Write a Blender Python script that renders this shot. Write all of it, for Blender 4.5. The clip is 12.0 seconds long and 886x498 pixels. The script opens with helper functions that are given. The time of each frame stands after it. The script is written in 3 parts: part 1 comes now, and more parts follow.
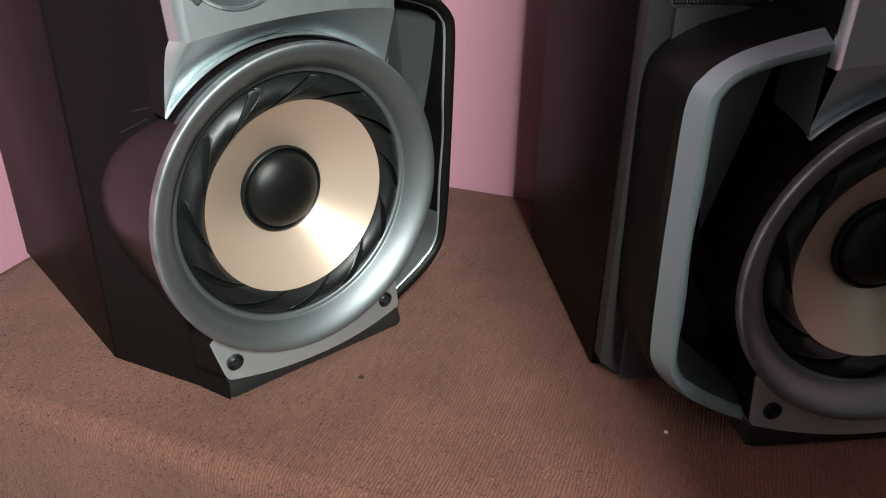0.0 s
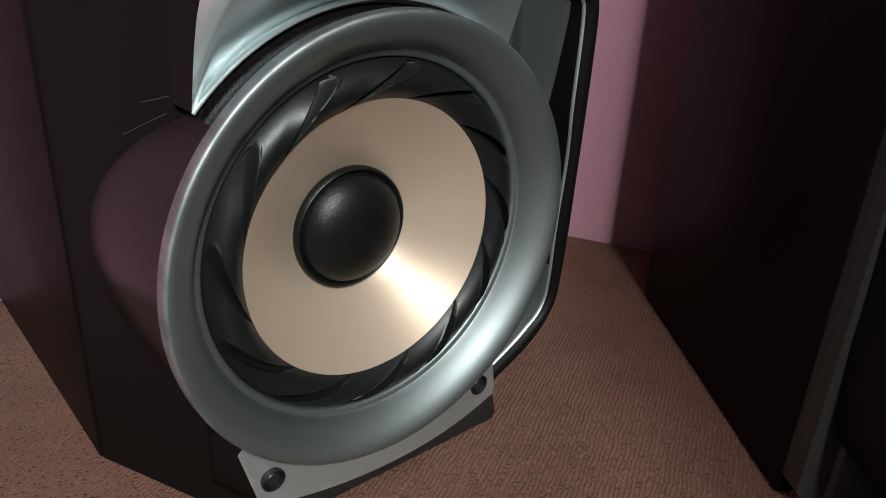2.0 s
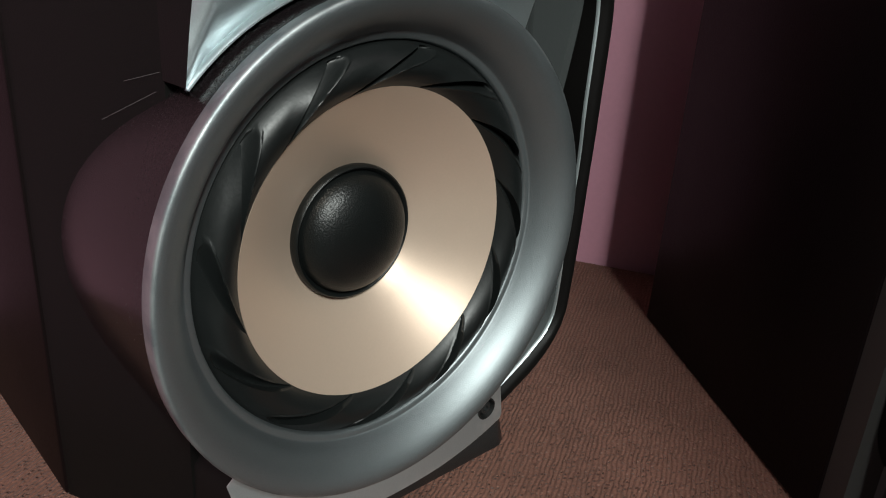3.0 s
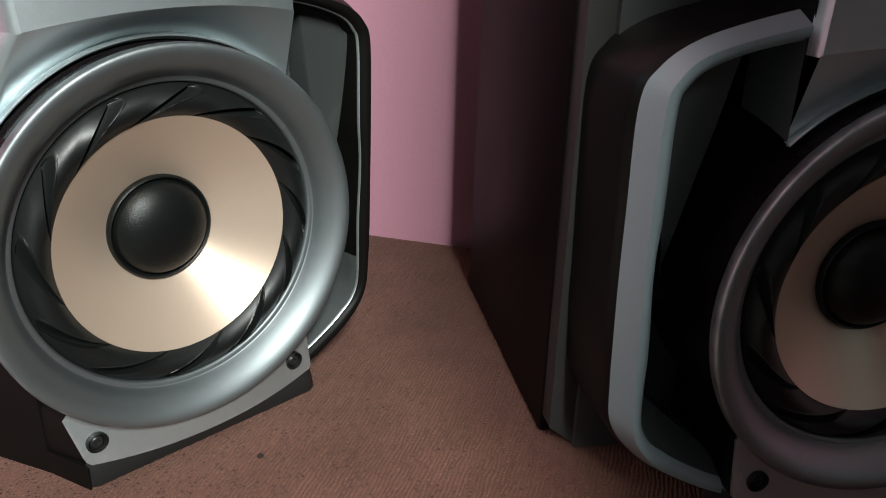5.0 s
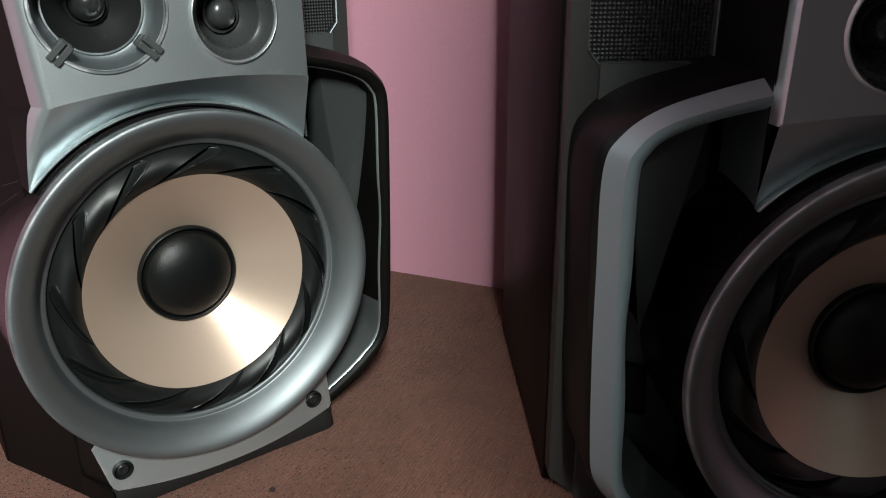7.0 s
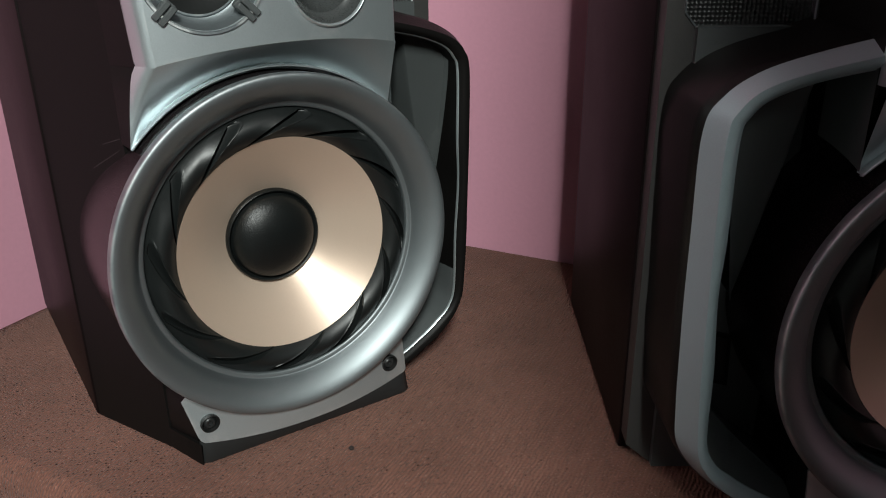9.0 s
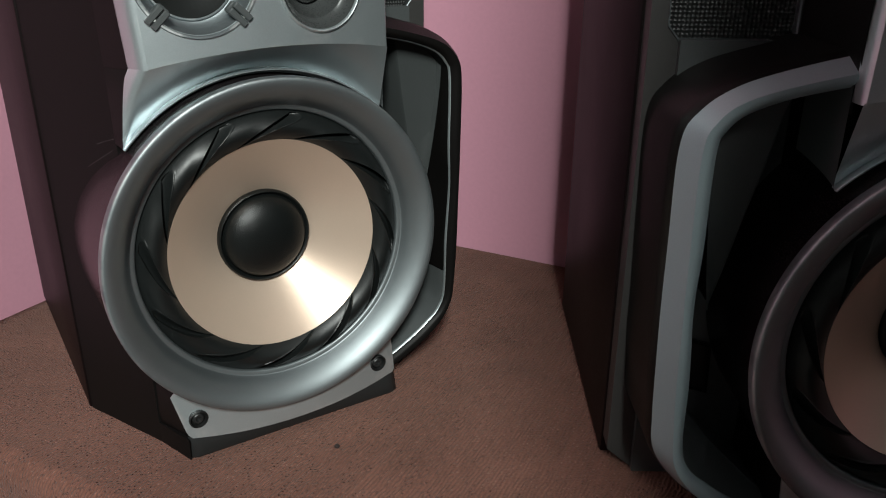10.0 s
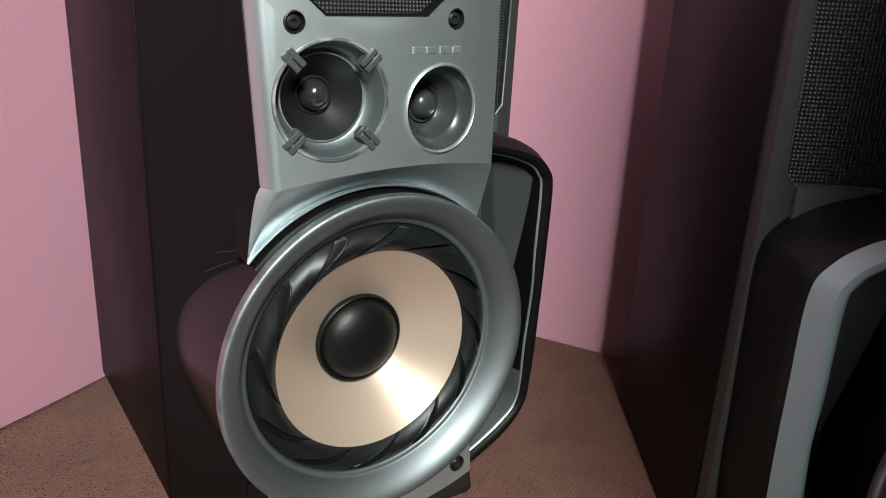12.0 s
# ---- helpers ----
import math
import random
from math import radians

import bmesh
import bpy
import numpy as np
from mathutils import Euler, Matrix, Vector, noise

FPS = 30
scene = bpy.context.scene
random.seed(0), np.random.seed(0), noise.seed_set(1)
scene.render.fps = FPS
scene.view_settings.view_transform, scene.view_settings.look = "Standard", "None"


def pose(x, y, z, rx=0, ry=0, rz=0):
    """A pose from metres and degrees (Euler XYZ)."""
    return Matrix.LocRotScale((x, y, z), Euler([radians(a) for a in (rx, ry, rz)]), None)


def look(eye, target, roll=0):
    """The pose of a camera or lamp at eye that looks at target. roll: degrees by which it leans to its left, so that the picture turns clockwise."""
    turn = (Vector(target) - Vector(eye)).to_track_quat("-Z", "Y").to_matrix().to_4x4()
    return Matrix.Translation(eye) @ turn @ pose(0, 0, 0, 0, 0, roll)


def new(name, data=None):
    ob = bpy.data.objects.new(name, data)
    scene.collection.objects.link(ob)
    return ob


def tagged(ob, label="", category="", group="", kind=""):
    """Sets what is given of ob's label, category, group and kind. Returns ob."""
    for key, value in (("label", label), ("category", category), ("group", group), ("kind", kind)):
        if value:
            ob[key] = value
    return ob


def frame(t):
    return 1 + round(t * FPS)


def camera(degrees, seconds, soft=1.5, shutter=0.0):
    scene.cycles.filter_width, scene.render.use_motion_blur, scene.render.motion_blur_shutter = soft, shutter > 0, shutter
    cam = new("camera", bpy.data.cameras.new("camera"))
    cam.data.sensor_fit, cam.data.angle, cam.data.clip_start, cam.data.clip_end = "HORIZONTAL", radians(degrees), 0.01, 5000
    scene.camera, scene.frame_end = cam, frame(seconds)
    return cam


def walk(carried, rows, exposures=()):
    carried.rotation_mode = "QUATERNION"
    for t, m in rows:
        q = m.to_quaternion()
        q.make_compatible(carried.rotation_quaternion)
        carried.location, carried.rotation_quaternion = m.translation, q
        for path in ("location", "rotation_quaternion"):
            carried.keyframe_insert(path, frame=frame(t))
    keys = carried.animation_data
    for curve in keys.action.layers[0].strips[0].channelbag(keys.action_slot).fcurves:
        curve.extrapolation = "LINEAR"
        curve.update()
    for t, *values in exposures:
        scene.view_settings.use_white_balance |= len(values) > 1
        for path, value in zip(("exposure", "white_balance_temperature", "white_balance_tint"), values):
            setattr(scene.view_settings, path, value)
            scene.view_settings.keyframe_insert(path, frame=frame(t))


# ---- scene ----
cam = camera(59.17, 12.0, soft=1.1)
ROWS = [
    (0, (-0.2716, -0.4526, 0.3758), (0.0232, -0.1227, 0.1430), 1.17),
    (0.5, (-0.2381, -0.3864, 0.3384), (0.0455, -0.0460, 0.1067), 0.81),
    (1, (-0.2328, -0.2936, 0.3186), (0.0514, 0.0458, 0.0863), 1.74),
    (1.5, (-0.2243, -0.2855, 0.3163), (0.0645, 0.0537, 0.0892), 2.50),
    (2, (-0.2109, -0.2804, 0.3055), (0.0864, 0.0607, 0.0926), 3.00),
    (2.5, (-0.2044, -0.2520, 0.2770), (0.1025, 0.0863, 0.0736), 3.47),
    (2.7, (-0.2061, -0.2470, 0.2738), (0.1066, 0.0906, 0.0782), 3.61),
    (4.3, (-0.2262, -0.3155, 0.2964), (0.1103, 0.0091, 0.1191), 4.01),
    (4.5, (-0.2182, -0.3475, 0.3046), (0.1172, -0.0244, 0.1227), 3.50),
    (5, (-0.2010, -0.4102, 0.3173), (0.1283, -0.0864, 0.1257), 1.59),
    (5.5, (-0.2192, -0.3907, 0.3423), (0.0954, -0.0575, 0.1423), -0.11),
    (6, (-0.2303, -0.3980, 0.3420), (0.0722, -0.0493, 0.1499), -0.03),
    (6.5, (-0.1706, -0.4490, 0.3394), (0.1199, -0.0819, 0.1637), 0.70),
    (6.7, (-0.1621, -0.4598, 0.3414), (0.1270, -0.0915, 0.1660), 0.12),
    (8.3, (-0.1676, -0.4681, 0.3347), (0.0946, -0.0838, 0.1515), -1.29),
    (8.5, (-0.1746, -0.4628, 0.3279), (0.0867, -0.0784, 0.1438), -1.16),
    (9, (-0.1882, -0.4552, 0.3309), (0.0715, -0.0703, 0.1453), -0.53),
    (9.5, (-0.1791, -0.4504, 0.3292), (0.0820, -0.0663, 0.1440), 0.01),
    (10, (-0.1794, -0.4677, 0.3378), (0.0755, -0.0805, 0.1505), 0.35),
    (10.5, (-0.1941, -0.4986, 0.3519), (0.0614, -0.1137, 0.1606), 1.13),
    (11, (-0.2636, -0.4518, 0.3452), (0.0039, -0.0764, 0.1514), 1.22),
    (11.5, (-0.3246, -0.4032, 0.3729), (-0.0151, -0.0486, 0.2042), 3.86),
    (12, (-0.2467, -0.4177, 0.3874), (0.0235, -0.0301, 0.2238), 3.06),
]
EXPOSURES = [(0.0, 0.35), (0.5, -0.12), (1.0, -0.3), (1.5, -0.3), (2.0, -0.28), (2.5, -0.33), (4.5, 0.0), (5.0, 0.1), (5.5, 0.0), (6.0, -0.2), (6.5, -0.18), (8.5, -0.22), (9.0, -0.2), (9.5, -0.2), (10.0, -0.22), (10.5, -0.45), (11.0, -0.1), (11.5, 0.12), (12.0, 0.1)]
walk(cam, [(t, look(e, g, r)) for t, e, g, r in ROWS], EXPOSURES)

# ---------------------------------------------------------------- plan
ALONG = Vector((0.485, -0.8745, 0.0))      # runs along the bench and the wall behind it
ACROSS = Vector((0.8745, 0.485, 0.0))      # from the bench's front edge to that wall
WALL_D, EDGE_D = 0.378, -0.128             # wall and bench edge, measured across
CORNER = Vector((0.1566, 0.4973, 0.0))
TOP = 0.455                                # height of a speaker
WC = 0.1377                                # height of the woofer's axis
ROOM = Matrix(((ALONG.x, ACROSS.x, 0, CORNER.x), (ALONG.y, ACROSS.y, 0, CORNER.y), (0, 0, 1, 0), (0, 0, 0, 1)))

# ---------------------------------------------------------------- light
world = bpy.data.worlds.new("world")
scene.world = world
world.use_nodes = True
sky = world.node_tree.nodes.new("ShaderNodeTexSky")
sky.sky_type, sky.sun_disc, sky.sun_elevation, sky.sun_rotation = "NISHITA", False, radians(35), radians(200)
world.node_tree.links.new(sky.outputs[0], world.node_tree.nodes["Background"].inputs[0])
world.node_tree.nodes["Background"].inputs[1].default_value = 0.1


def area(name, at, to, w, h, power, colour):
    lamp = bpy.data.lights.new(name, "AREA")
    lamp.shape, lamp.size, lamp.size_y, lamp.energy, lamp.color = "RECTANGLE", w, h, power, colour
    ob = new(name, lamp)
    ob.matrix_world = look(at, to)
    return ob


area("window_light", (-0.930, -1.846, 1.70), (0.0, 0.0, 0.15), 0.24, 0.6, 114, (0.94, 1.0, 0.95))
area("far_window_light", (0.50, -2.20, 0.80), (0.15, -0.1, 0.15), 0.5, 0.6, 0.4, (0.62, 1.0, 0.98))


# ---------------------------------------------------------------- materials
def material(name, colour, rough=0.5, metal=0.0, grain=400.0, vary=0.15, bump=0.1, blotch=9.0, spec=0.5):
    m = bpy.data.materials.new(name)
    m.use_nodes = True
    t = m.node_tree
    b = t.nodes["Principled BSDF"]
    b.inputs["Metallic"].default_value = metal
    b.inputs["Specular IOR Level"].default_value = spec
    co = t.nodes.new("ShaderNodeTexCoord")
    fine, broad = t.nodes.new("ShaderNodeTexNoise"), t.nodes.new("ShaderNodeTexNoise")
    fine.inputs["Scale"].default_value, broad.inputs["Scale"].default_value = grain, blotch
    fine.inputs["Detail"].default_value, broad.inputs["Detail"].default_value = 3, 5
    for n in (fine, broad):
        t.links.new(co.outputs["Object"], n.inputs["Vector"])
    mix = t.nodes.new("ShaderNodeMath")
    mix.operation = "MULTIPLY_ADD"
    t.links.new(fine.outputs["Fac"], mix.inputs[0])
    mix.inputs[1].default_value = 0.5
    half = t.nodes.new("ShaderNodeMath")
    half.operation = "MULTIPLY"
    half.inputs[1].default_value = 0.5
    t.links.new(broad.outputs["Fac"], half.inputs[0])
    t.links.new(half.outputs[0], mix.inputs[2])
    ramp = t.nodes.new("ShaderNodeValToRGB")
    ramp.color_ramp.elements[0].position, ramp.color_ramp.elements[1].position = 0.3, 0.7
    ramp.color_ramp.elements[0].color = (*[c * (1 - vary) for c in colour], 1)
    ramp.color_ramp.elements[1].color = (*[min(1, c * (1 + vary)) for c in colour], 1)
    t.links.new(mix.outputs[0], ramp.inputs[0])
    t.links.new(ramp.outputs[0], b.inputs["Base Color"])
    rr = t.nodes.new("ShaderNodeMapRange")
    rr.inputs["From Min"].default_value, rr.inputs["From Max"].default_value = 0.3, 0.7
    rr.inputs["To Min"].default_value, rr.inputs["To Max"].default_value = rough * 0.88, min(1, rough * 1.12)
    t.links.new(mix.outputs[0], rr.inputs["Value"])
    t.links.new(rr.outputs[0], b.inputs["Roughness"])
    bp = t.nodes.new("ShaderNodeBump")
    bp.inputs["Strength"].default_value, bp.inputs["Distance"].default_value = bump, 0.001
    t.links.new(fine.outputs["Fac"], bp.inputs["Height"])
    t.links.new(bp.outputs[0], b.inputs["Normal"])
    return m


SILVER = material("silver_paint", (0.53, 0.59, 0.61), 0.42, 0.88, 1500, 0.08, 0.08)
RINGM = material("grey_metallic_paint", (0.25, 0.278, 0.29), 0.52, 0.95, 1500, 0.1, 0.12)
HOUSING = material("glossy_dark_plastic", (0.006, 0.004, 0.0045), 0.26, 0.0, 1200, 0.15, 0.05, spec=0.27)
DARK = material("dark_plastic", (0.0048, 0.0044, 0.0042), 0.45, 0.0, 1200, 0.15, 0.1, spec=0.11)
# Same strip as the black one, lightened here for the light it catches.
LIT_STRIP = material("lit_strip_paint", (0.225, 0.28, 0.297), 0.42, 0.15, 1500, 0.08, 0.08)
INNER = material("grey_moulded_plastic", (0.06, 0.066, 0.067), 0.40, 0.1, 1200, 0.12, 0.1)
CHARCOAL = material("charcoal_plastic", (0.016, 0.017, 0.0175), 0.4, 0.1, 1200, 0.12, 0.12, spec=0.4)
CABINET = material("cabinet_vinyl", (0.0055, 0.0032, 0.0034), 0.45, 0.0, 900, 0.25, 0.12, spec=0.08)
FACET = material("recess_plastic", (0.036, 0.040, 0.040), 0.45, 0.0, 1200, 0.12, 0.1, spec=0.4)
FRAME = material("frame_plastic", (0.032, 0.031, 0.03), 0.5, 0.0, 1200, 0.12, 0.1, spec=0.4)
RUBBER = material("rubber", (0.006, 0.0072, 0.0072), 0.42, 0.0, 600, 0.1, 0.05, spec=0.42)
CAP = material("cap_paper", (0.005, 0.006, 0.006), 0.36, 0.0, 1300, 0.15, 0.25, spec=0.3)
TWEET = material("tweeter_paper", (0.02, 0.021, 0.021), 0.36, 0.4, 900, 0.1, 0.04)
HORN = material("horn_plastic", (0.045, 0.048, 0.048), 0.28, 0.2, 900, 0.1, 0.03)
DOME = material("dome_foil", (0.10, 0.105, 0.105), 0.16, 0.8, 800, 0.08, 0.03)
SCRATCH = material("scratched_plastic", (0.07, 0.065, 0.065), 0.6, 0.0, 800, 0.3, 0.1)
BLACK = material("black_steel", (0.012, 0.012, 0.012), 0.5, 0.3, 600, 0.2, 0.05)
CRUMB = material("crumb", (0.75, 0.68, 0.6), 0.8, 0.0, 900, 0.2, 0.3)
GRIT = material("dark_grit", (0.012, 0.005, 0.004), 0.8, 0.0, 900, 0.2, 0.3)
PINK = material("pink_wall_paint", (0.52, 0.25, 0.325), 0.6, 0.0, 220, 0.05, 0.12, 3.0)
GREYW = material("grey_wall_paint", (0.10, 0.106, 0.106), 0.8, 0.0, 220, 0.05, 0.12, 3.0)
CEIL = material("white_ceiling_paint", (0.45, 0.45, 0.45), 0.7, 0.0, 150, 0.04, 0.1, 3.0)
FLOORM = material("cement_floor", (0.10, 0.095, 0.09), 0.6, 0.0, 150, 0.2, 0.1, 4.0)

def worn(m, lo, hi, colour):
    """Paint rubbed through to bare metal along sharp edges."""
    t = m.node_tree
    geo, ramp, no, mul, mix = (t.nodes.new(k) for k in ("ShaderNodeNewGeometry", "ShaderNodeMapRange", "ShaderNodeTexNoise", "ShaderNodeMath", "ShaderNodeMix"))
    ramp.inputs["From Min"].default_value, ramp.inputs["From Max"].default_value = lo, hi
    t.links.new(geo.outputs["Pointiness"], ramp.inputs["Value"])
    no.inputs["Scale"].default_value, no.inputs["Detail"].default_value = 60, 6
    co = [n for n in t.nodes if n.type == "TEX_COORD"][0]
    t.links.new(co.outputs["Object"], no.inputs["Vector"])
    cut = t.nodes.new("ShaderNodeMapRange")
    cut.inputs["From Min"].default_value, cut.inputs["From Max"].default_value = 0.45, 0.6
    t.links.new(no.outputs["Fac"], cut.inputs["Value"])
    mul.operation = "MULTIPLY"
    t.links.new(ramp.outputs[0], mul.inputs[0])
    t.links.new(cut.outputs[0], mul.inputs[1])
    mix.data_type = "RGBA"
    b = t.nodes["Principled BSDF"]
    t.links.new(b.inputs["Base Color"].links[0].from_socket, mix.inputs["A"])
    mix.inputs["B"].default_value = (*colour, 1)
    t.links.new(mul.outputs[0], mix.inputs["Factor"])
    t.links.new(mix.outputs["Result"], b.inputs["Base Color"])


worn(RINGM, 0.53, 0.58, (0.7, 0.72, 0.72))
worn(SILVER, 0.54, 0.60, (0.75, 0.77, 0.77))
CONE = material("brushed_gold_cone", (0.67, 0.525, 0.42), 0.42, 0.58, 900, 0.03, 0.02)
t_ = CONE.node_tree
tan = t_.nodes.new("ShaderNodeTangent")
tan.direction_type, tan.axis = "RADIAL", "Y"
t_.links.new(tan.outputs[0], t_.nodes["Principled BSDF"].inputs["Tangent"])
t_.nodes["Principled BSDF"].inputs["Anisotropic"].default_value = 0.5
t_.nodes["Principled BSDF"].inputs["Anisotropic Rotation"].default_value = 0.25


def fabric(name, colour):
    """Ribbed woven cover: rows of small stitches with dark holes between."""
    m = material(name, colour, 0.95, 0.0, 520, 0.28, 0.9, 14.0, 0.08)
    t = m.node_tree
    b = t.nodes["Principled BSDF"]
    co = [n for n in t.nodes if n.type == "TEX_COORD"][0]
    sep = t.nodes.new("ShaderNodeSeparateXYZ")
    t.links.new(co.outputs["UV"], sep.inputs[0])

    def node(op, a, c=None):
        n = t.nodes.new("ShaderNodeMath")
        n.operation = op
        for i, v in enumerate((a, c)):
            if v is None:
                continue
            if isinstance(v, (int, float)):
                n.inputs[i].default_value = v
            else:
                t.links.new(v, n.inputs[i])
        return n.outputs[0]

    warp = t.nodes.new("ShaderNodeTexNoise")
    warp.inputs["Scale"].default_value, warp.inputs["Detail"].default_value = 70, 3
    t.links.new(co.outputs["Object"], warp.inputs["Vector"])
    u = node("ADD", node("DIVIDE", sep.outputs[0], 0.0027), node("MULTIPLY", warp.outputs["Fac"], 1.8))
    v = node("ADD", node("DIVIDE", sep.outputs[1], 0.0036), node("MULTIPLY", node("FLOOR", u), 0.5))
    put = t.nodes.new("ShaderNodeCombineXYZ")
    t.links.new(u, put.inputs[0])
    t.links.new(v, put.inputs[1])
    cell = t.nodes.new("ShaderNodeTexVoronoi")
    cell.voronoi_dimensions = "2D"
    cell.inputs["Scale"].default_value, cell.inputs["Randomness"].default_value = 1.0, 0.45
    t.links.new(put.outputs[0], cell.inputs["Vector"])
    tone = t.nodes.new("ShaderNodeSeparateColor")
    t.links.new(cell.outputs["Color"], tone.inputs[0])
    dot = node("MAXIMUM", node("SUBTRACT", 1.0, node("DIVIDE", cell.outputs["Distance"], 0.30)), 0.0)
    hole = node("MINIMUM", node("MULTIPLY", node("MULTIPLY", dot, 1.6), node("POWER", tone.outputs[0], 2.2)), 1.0)
    thread = node("SINE", node("MULTIPLY", u, 2 * math.pi))
    height = node("SUBTRACT", node("MULTIPLY", thread, 0.22), node("MULTIPLY", hole, 0.9))
    bump = t.nodes.new("ShaderNodeBump")
    bump.inputs["Strength"].default_value, bump.inputs["Distance"].default_value = 1.0, 0.0014
    t.links.new(height, bump.inputs["Height"])
    old = [n for n in t.nodes if n.type == "BUMP" and n != bump][0]
    t.links.new(old.outputs[0], bump.inputs["Normal"])
    t.links.new(bump.outputs[0], b.inputs["Normal"])
    ramp = [n for n in t.nodes if n.type == "VALTORGB"][0]
    mixc = t.nodes.new("ShaderNodeMix")
    mixc.data_type = "RGBA"
    t.links.new(node("MULTIPLY", hole, 0.3), mixc.inputs["Factor"])
    t.links.new(ramp.outputs[0], mixc.inputs["A"])
    mixc.inputs["B"].default_value = (colour[0] * 0.2, colour[1] * 0.16, colour[2] * 0.16, 1)
    # pale lint caught on some of the stitches
    lint = t.nodes.new("ShaderNodeMix")
    lint.data_type = "RGBA"
    t.links.new(node("MULTIPLY", node("MULTIPLY", dot, node("GREATER_THAN", tone.outputs[1], 0.86)), 0.5), lint.inputs["Factor"])
    t.links.new(mixc.outputs["Result"], lint.inputs["A"])
    lint.inputs["B"].default_value = (colour[0] * 2.6, colour[1] * 3.2, colour[2] * 3.4, 1)
    t.links.new(lint.outputs["Result"], b.inputs["Base Color"])
    b.inputs["Sheen Weight"].default_value = 0.05
    return m


COVER = fabric("ribbed_brown_cover", (0.138, 0.064, 0.047))


def grille_material():
    """Perforated black steel sheet."""
    m = material("perforated_steel", (0.012, 0.0125, 0.0125), 0.5, 0.1, 900, 0.15, 0.05)
    t = m.node_tree
    co = [n for n in t.nodes if n.type == "TEX_COORD"][0]
    vo = t.nodes.new("ShaderNodeTexVoronoi")
    vo.inputs["Scale"].default_value, vo.inputs["Randomness"].default_value = 420, 0.0
    t.links.new(co.outputs["Object"], vo.inputs["Vector"])
    bump = t.nodes.new("ShaderNodeBump")
    bump.inputs["Strength"].default_value, bump.inputs["Distance"].default_value = 1.0, 0.0012
    t.links.new(vo.outputs["Distance"], bump.inputs["Height"])
    t.links.new(bump.outputs[0], t.nodes["Principled BSDF"].inputs["Normal"])
    return m


MESH = grille_material()


# ---------------------------------------------------------------- mesh helpers
def finish(name, bm, mat, smooth=35):
    bmesh.ops.remove_doubles(bm, verts=bm.verts, dist=1e-5)
    bmesh.ops.recalc_face_normals(bm, faces=bm.faces)
    me = bpy.data.meshes.new(name)
    bm.to_mesh(me)
    bm.free()
    me.materials.append(mat)
    me.polygons.foreach_set("use_smooth", [True] * len(me.polygons))
    me.set_sharp_from_angle(angle=radians(smooth))
    return new(name, me)


def part(name, bm, mat, parent, label="", smooth=35):
    ob = finish(name, bm, mat, smooth)
    ob.parent = parent
    return tagged(ob, label)


def thing(name, m, label, category, group="", kind=""):
    ob = new(name)
    ob.matrix_world = m
    return tagged(ob, label, category, group, kind)


def grid(bm, rows, closed=False):
    """Faces between rows of points, all of one length."""
    vs = [[bm.verts.new(p) for p in row] for row in rows]
    for a, b in zip(vs, vs[1:]):
        n = len(a)
        for i in range(n if closed else n - 1):
            bm.faces.new((a[i], a[(i + 1) % n], b[(i + 1) % n], b[i]))
    return vs


def lathe(bm, profile, cx=0.0, cz=0.0, n=96, cap=False):
    """A turned form about the y axis; profile rows of radius and y."""
    rows = [[(cx + r * math.cos(2 * math.pi * i / n), y, cz + r * math.sin(2 * math.pi * i / n)) for i in range(n)] for r, y in profile]
    vs = grid(bm, rows, True)
    if cap:
        bm.faces.new(vs[-1])
    return bm


def prism(bm, outline, z0, z1):
    """An upright prism over an outline in plan."""
    lo = [bm.verts.new((x, y, z0)) for x, y in outline]
    hi = [bm.verts.new((x, y, z1)) for x, y in outline]
    bm.faces.new(lo)
    bm.faces.new(hi)
    for i in range(len(lo)):
        j = (i + 1) % len(lo)
        bm.faces.new((lo[i], lo[j], hi[j], hi[i]))
    return bm


def box(bm, lo, hi, bevel=0.0, seg=2):
    m = Matrix.Translation([(a + b) / 2 for a, b in zip(lo, hi)]) @ Matrix.Diagonal([b - a for a, b in zip(lo, hi)] + [1])
    geo = bmesh.ops.create_cube(bm, size=1, matrix=m)
    if bevel:
        es = {e for v in geo["verts"] for e in v.link_edges}
        bmesh.ops.bevel(bm, geom=list(es), offset=bevel, segments=seg, affect="EDGES", profile=0.5)
    return bm


def circle(cx, cz, r, n=64):
    return [(cx + r * math.cos(2 * math.pi * i / n), cz + r * math.sin(2 * math.pi * i / n)) for i in range(n)]


def inside(loop, p):
    hit = False
    for (x0, z0), (x1, z1) in zip(loop, loop[1:] + loop[:1]):
        if (z0 > p.y) != (z1 > p.y) and p.x < x0 + (p.y - z0) / (z1 - z0) * (x1 - x0):
            hit = not hit
    return hit


def bow(x, by=0.006):
    return by * (1.5 * max(0.0, 1 - (x / 0.086) ** 2) - 0.25)


def bulged(bm, by=0.006):
    """Bows a front part forward in the middle."""
    for v in bm.verts:
        v.co.y -= bow(v.co.x, by)
    return bm


def leaned(bm):
    """Tips the lip back a little, so that it faces slightly upwards."""
    for v in bm.verts:
        v.co.y += 0.17 * max(0.0, v.co.z - 0.009)
    return bm


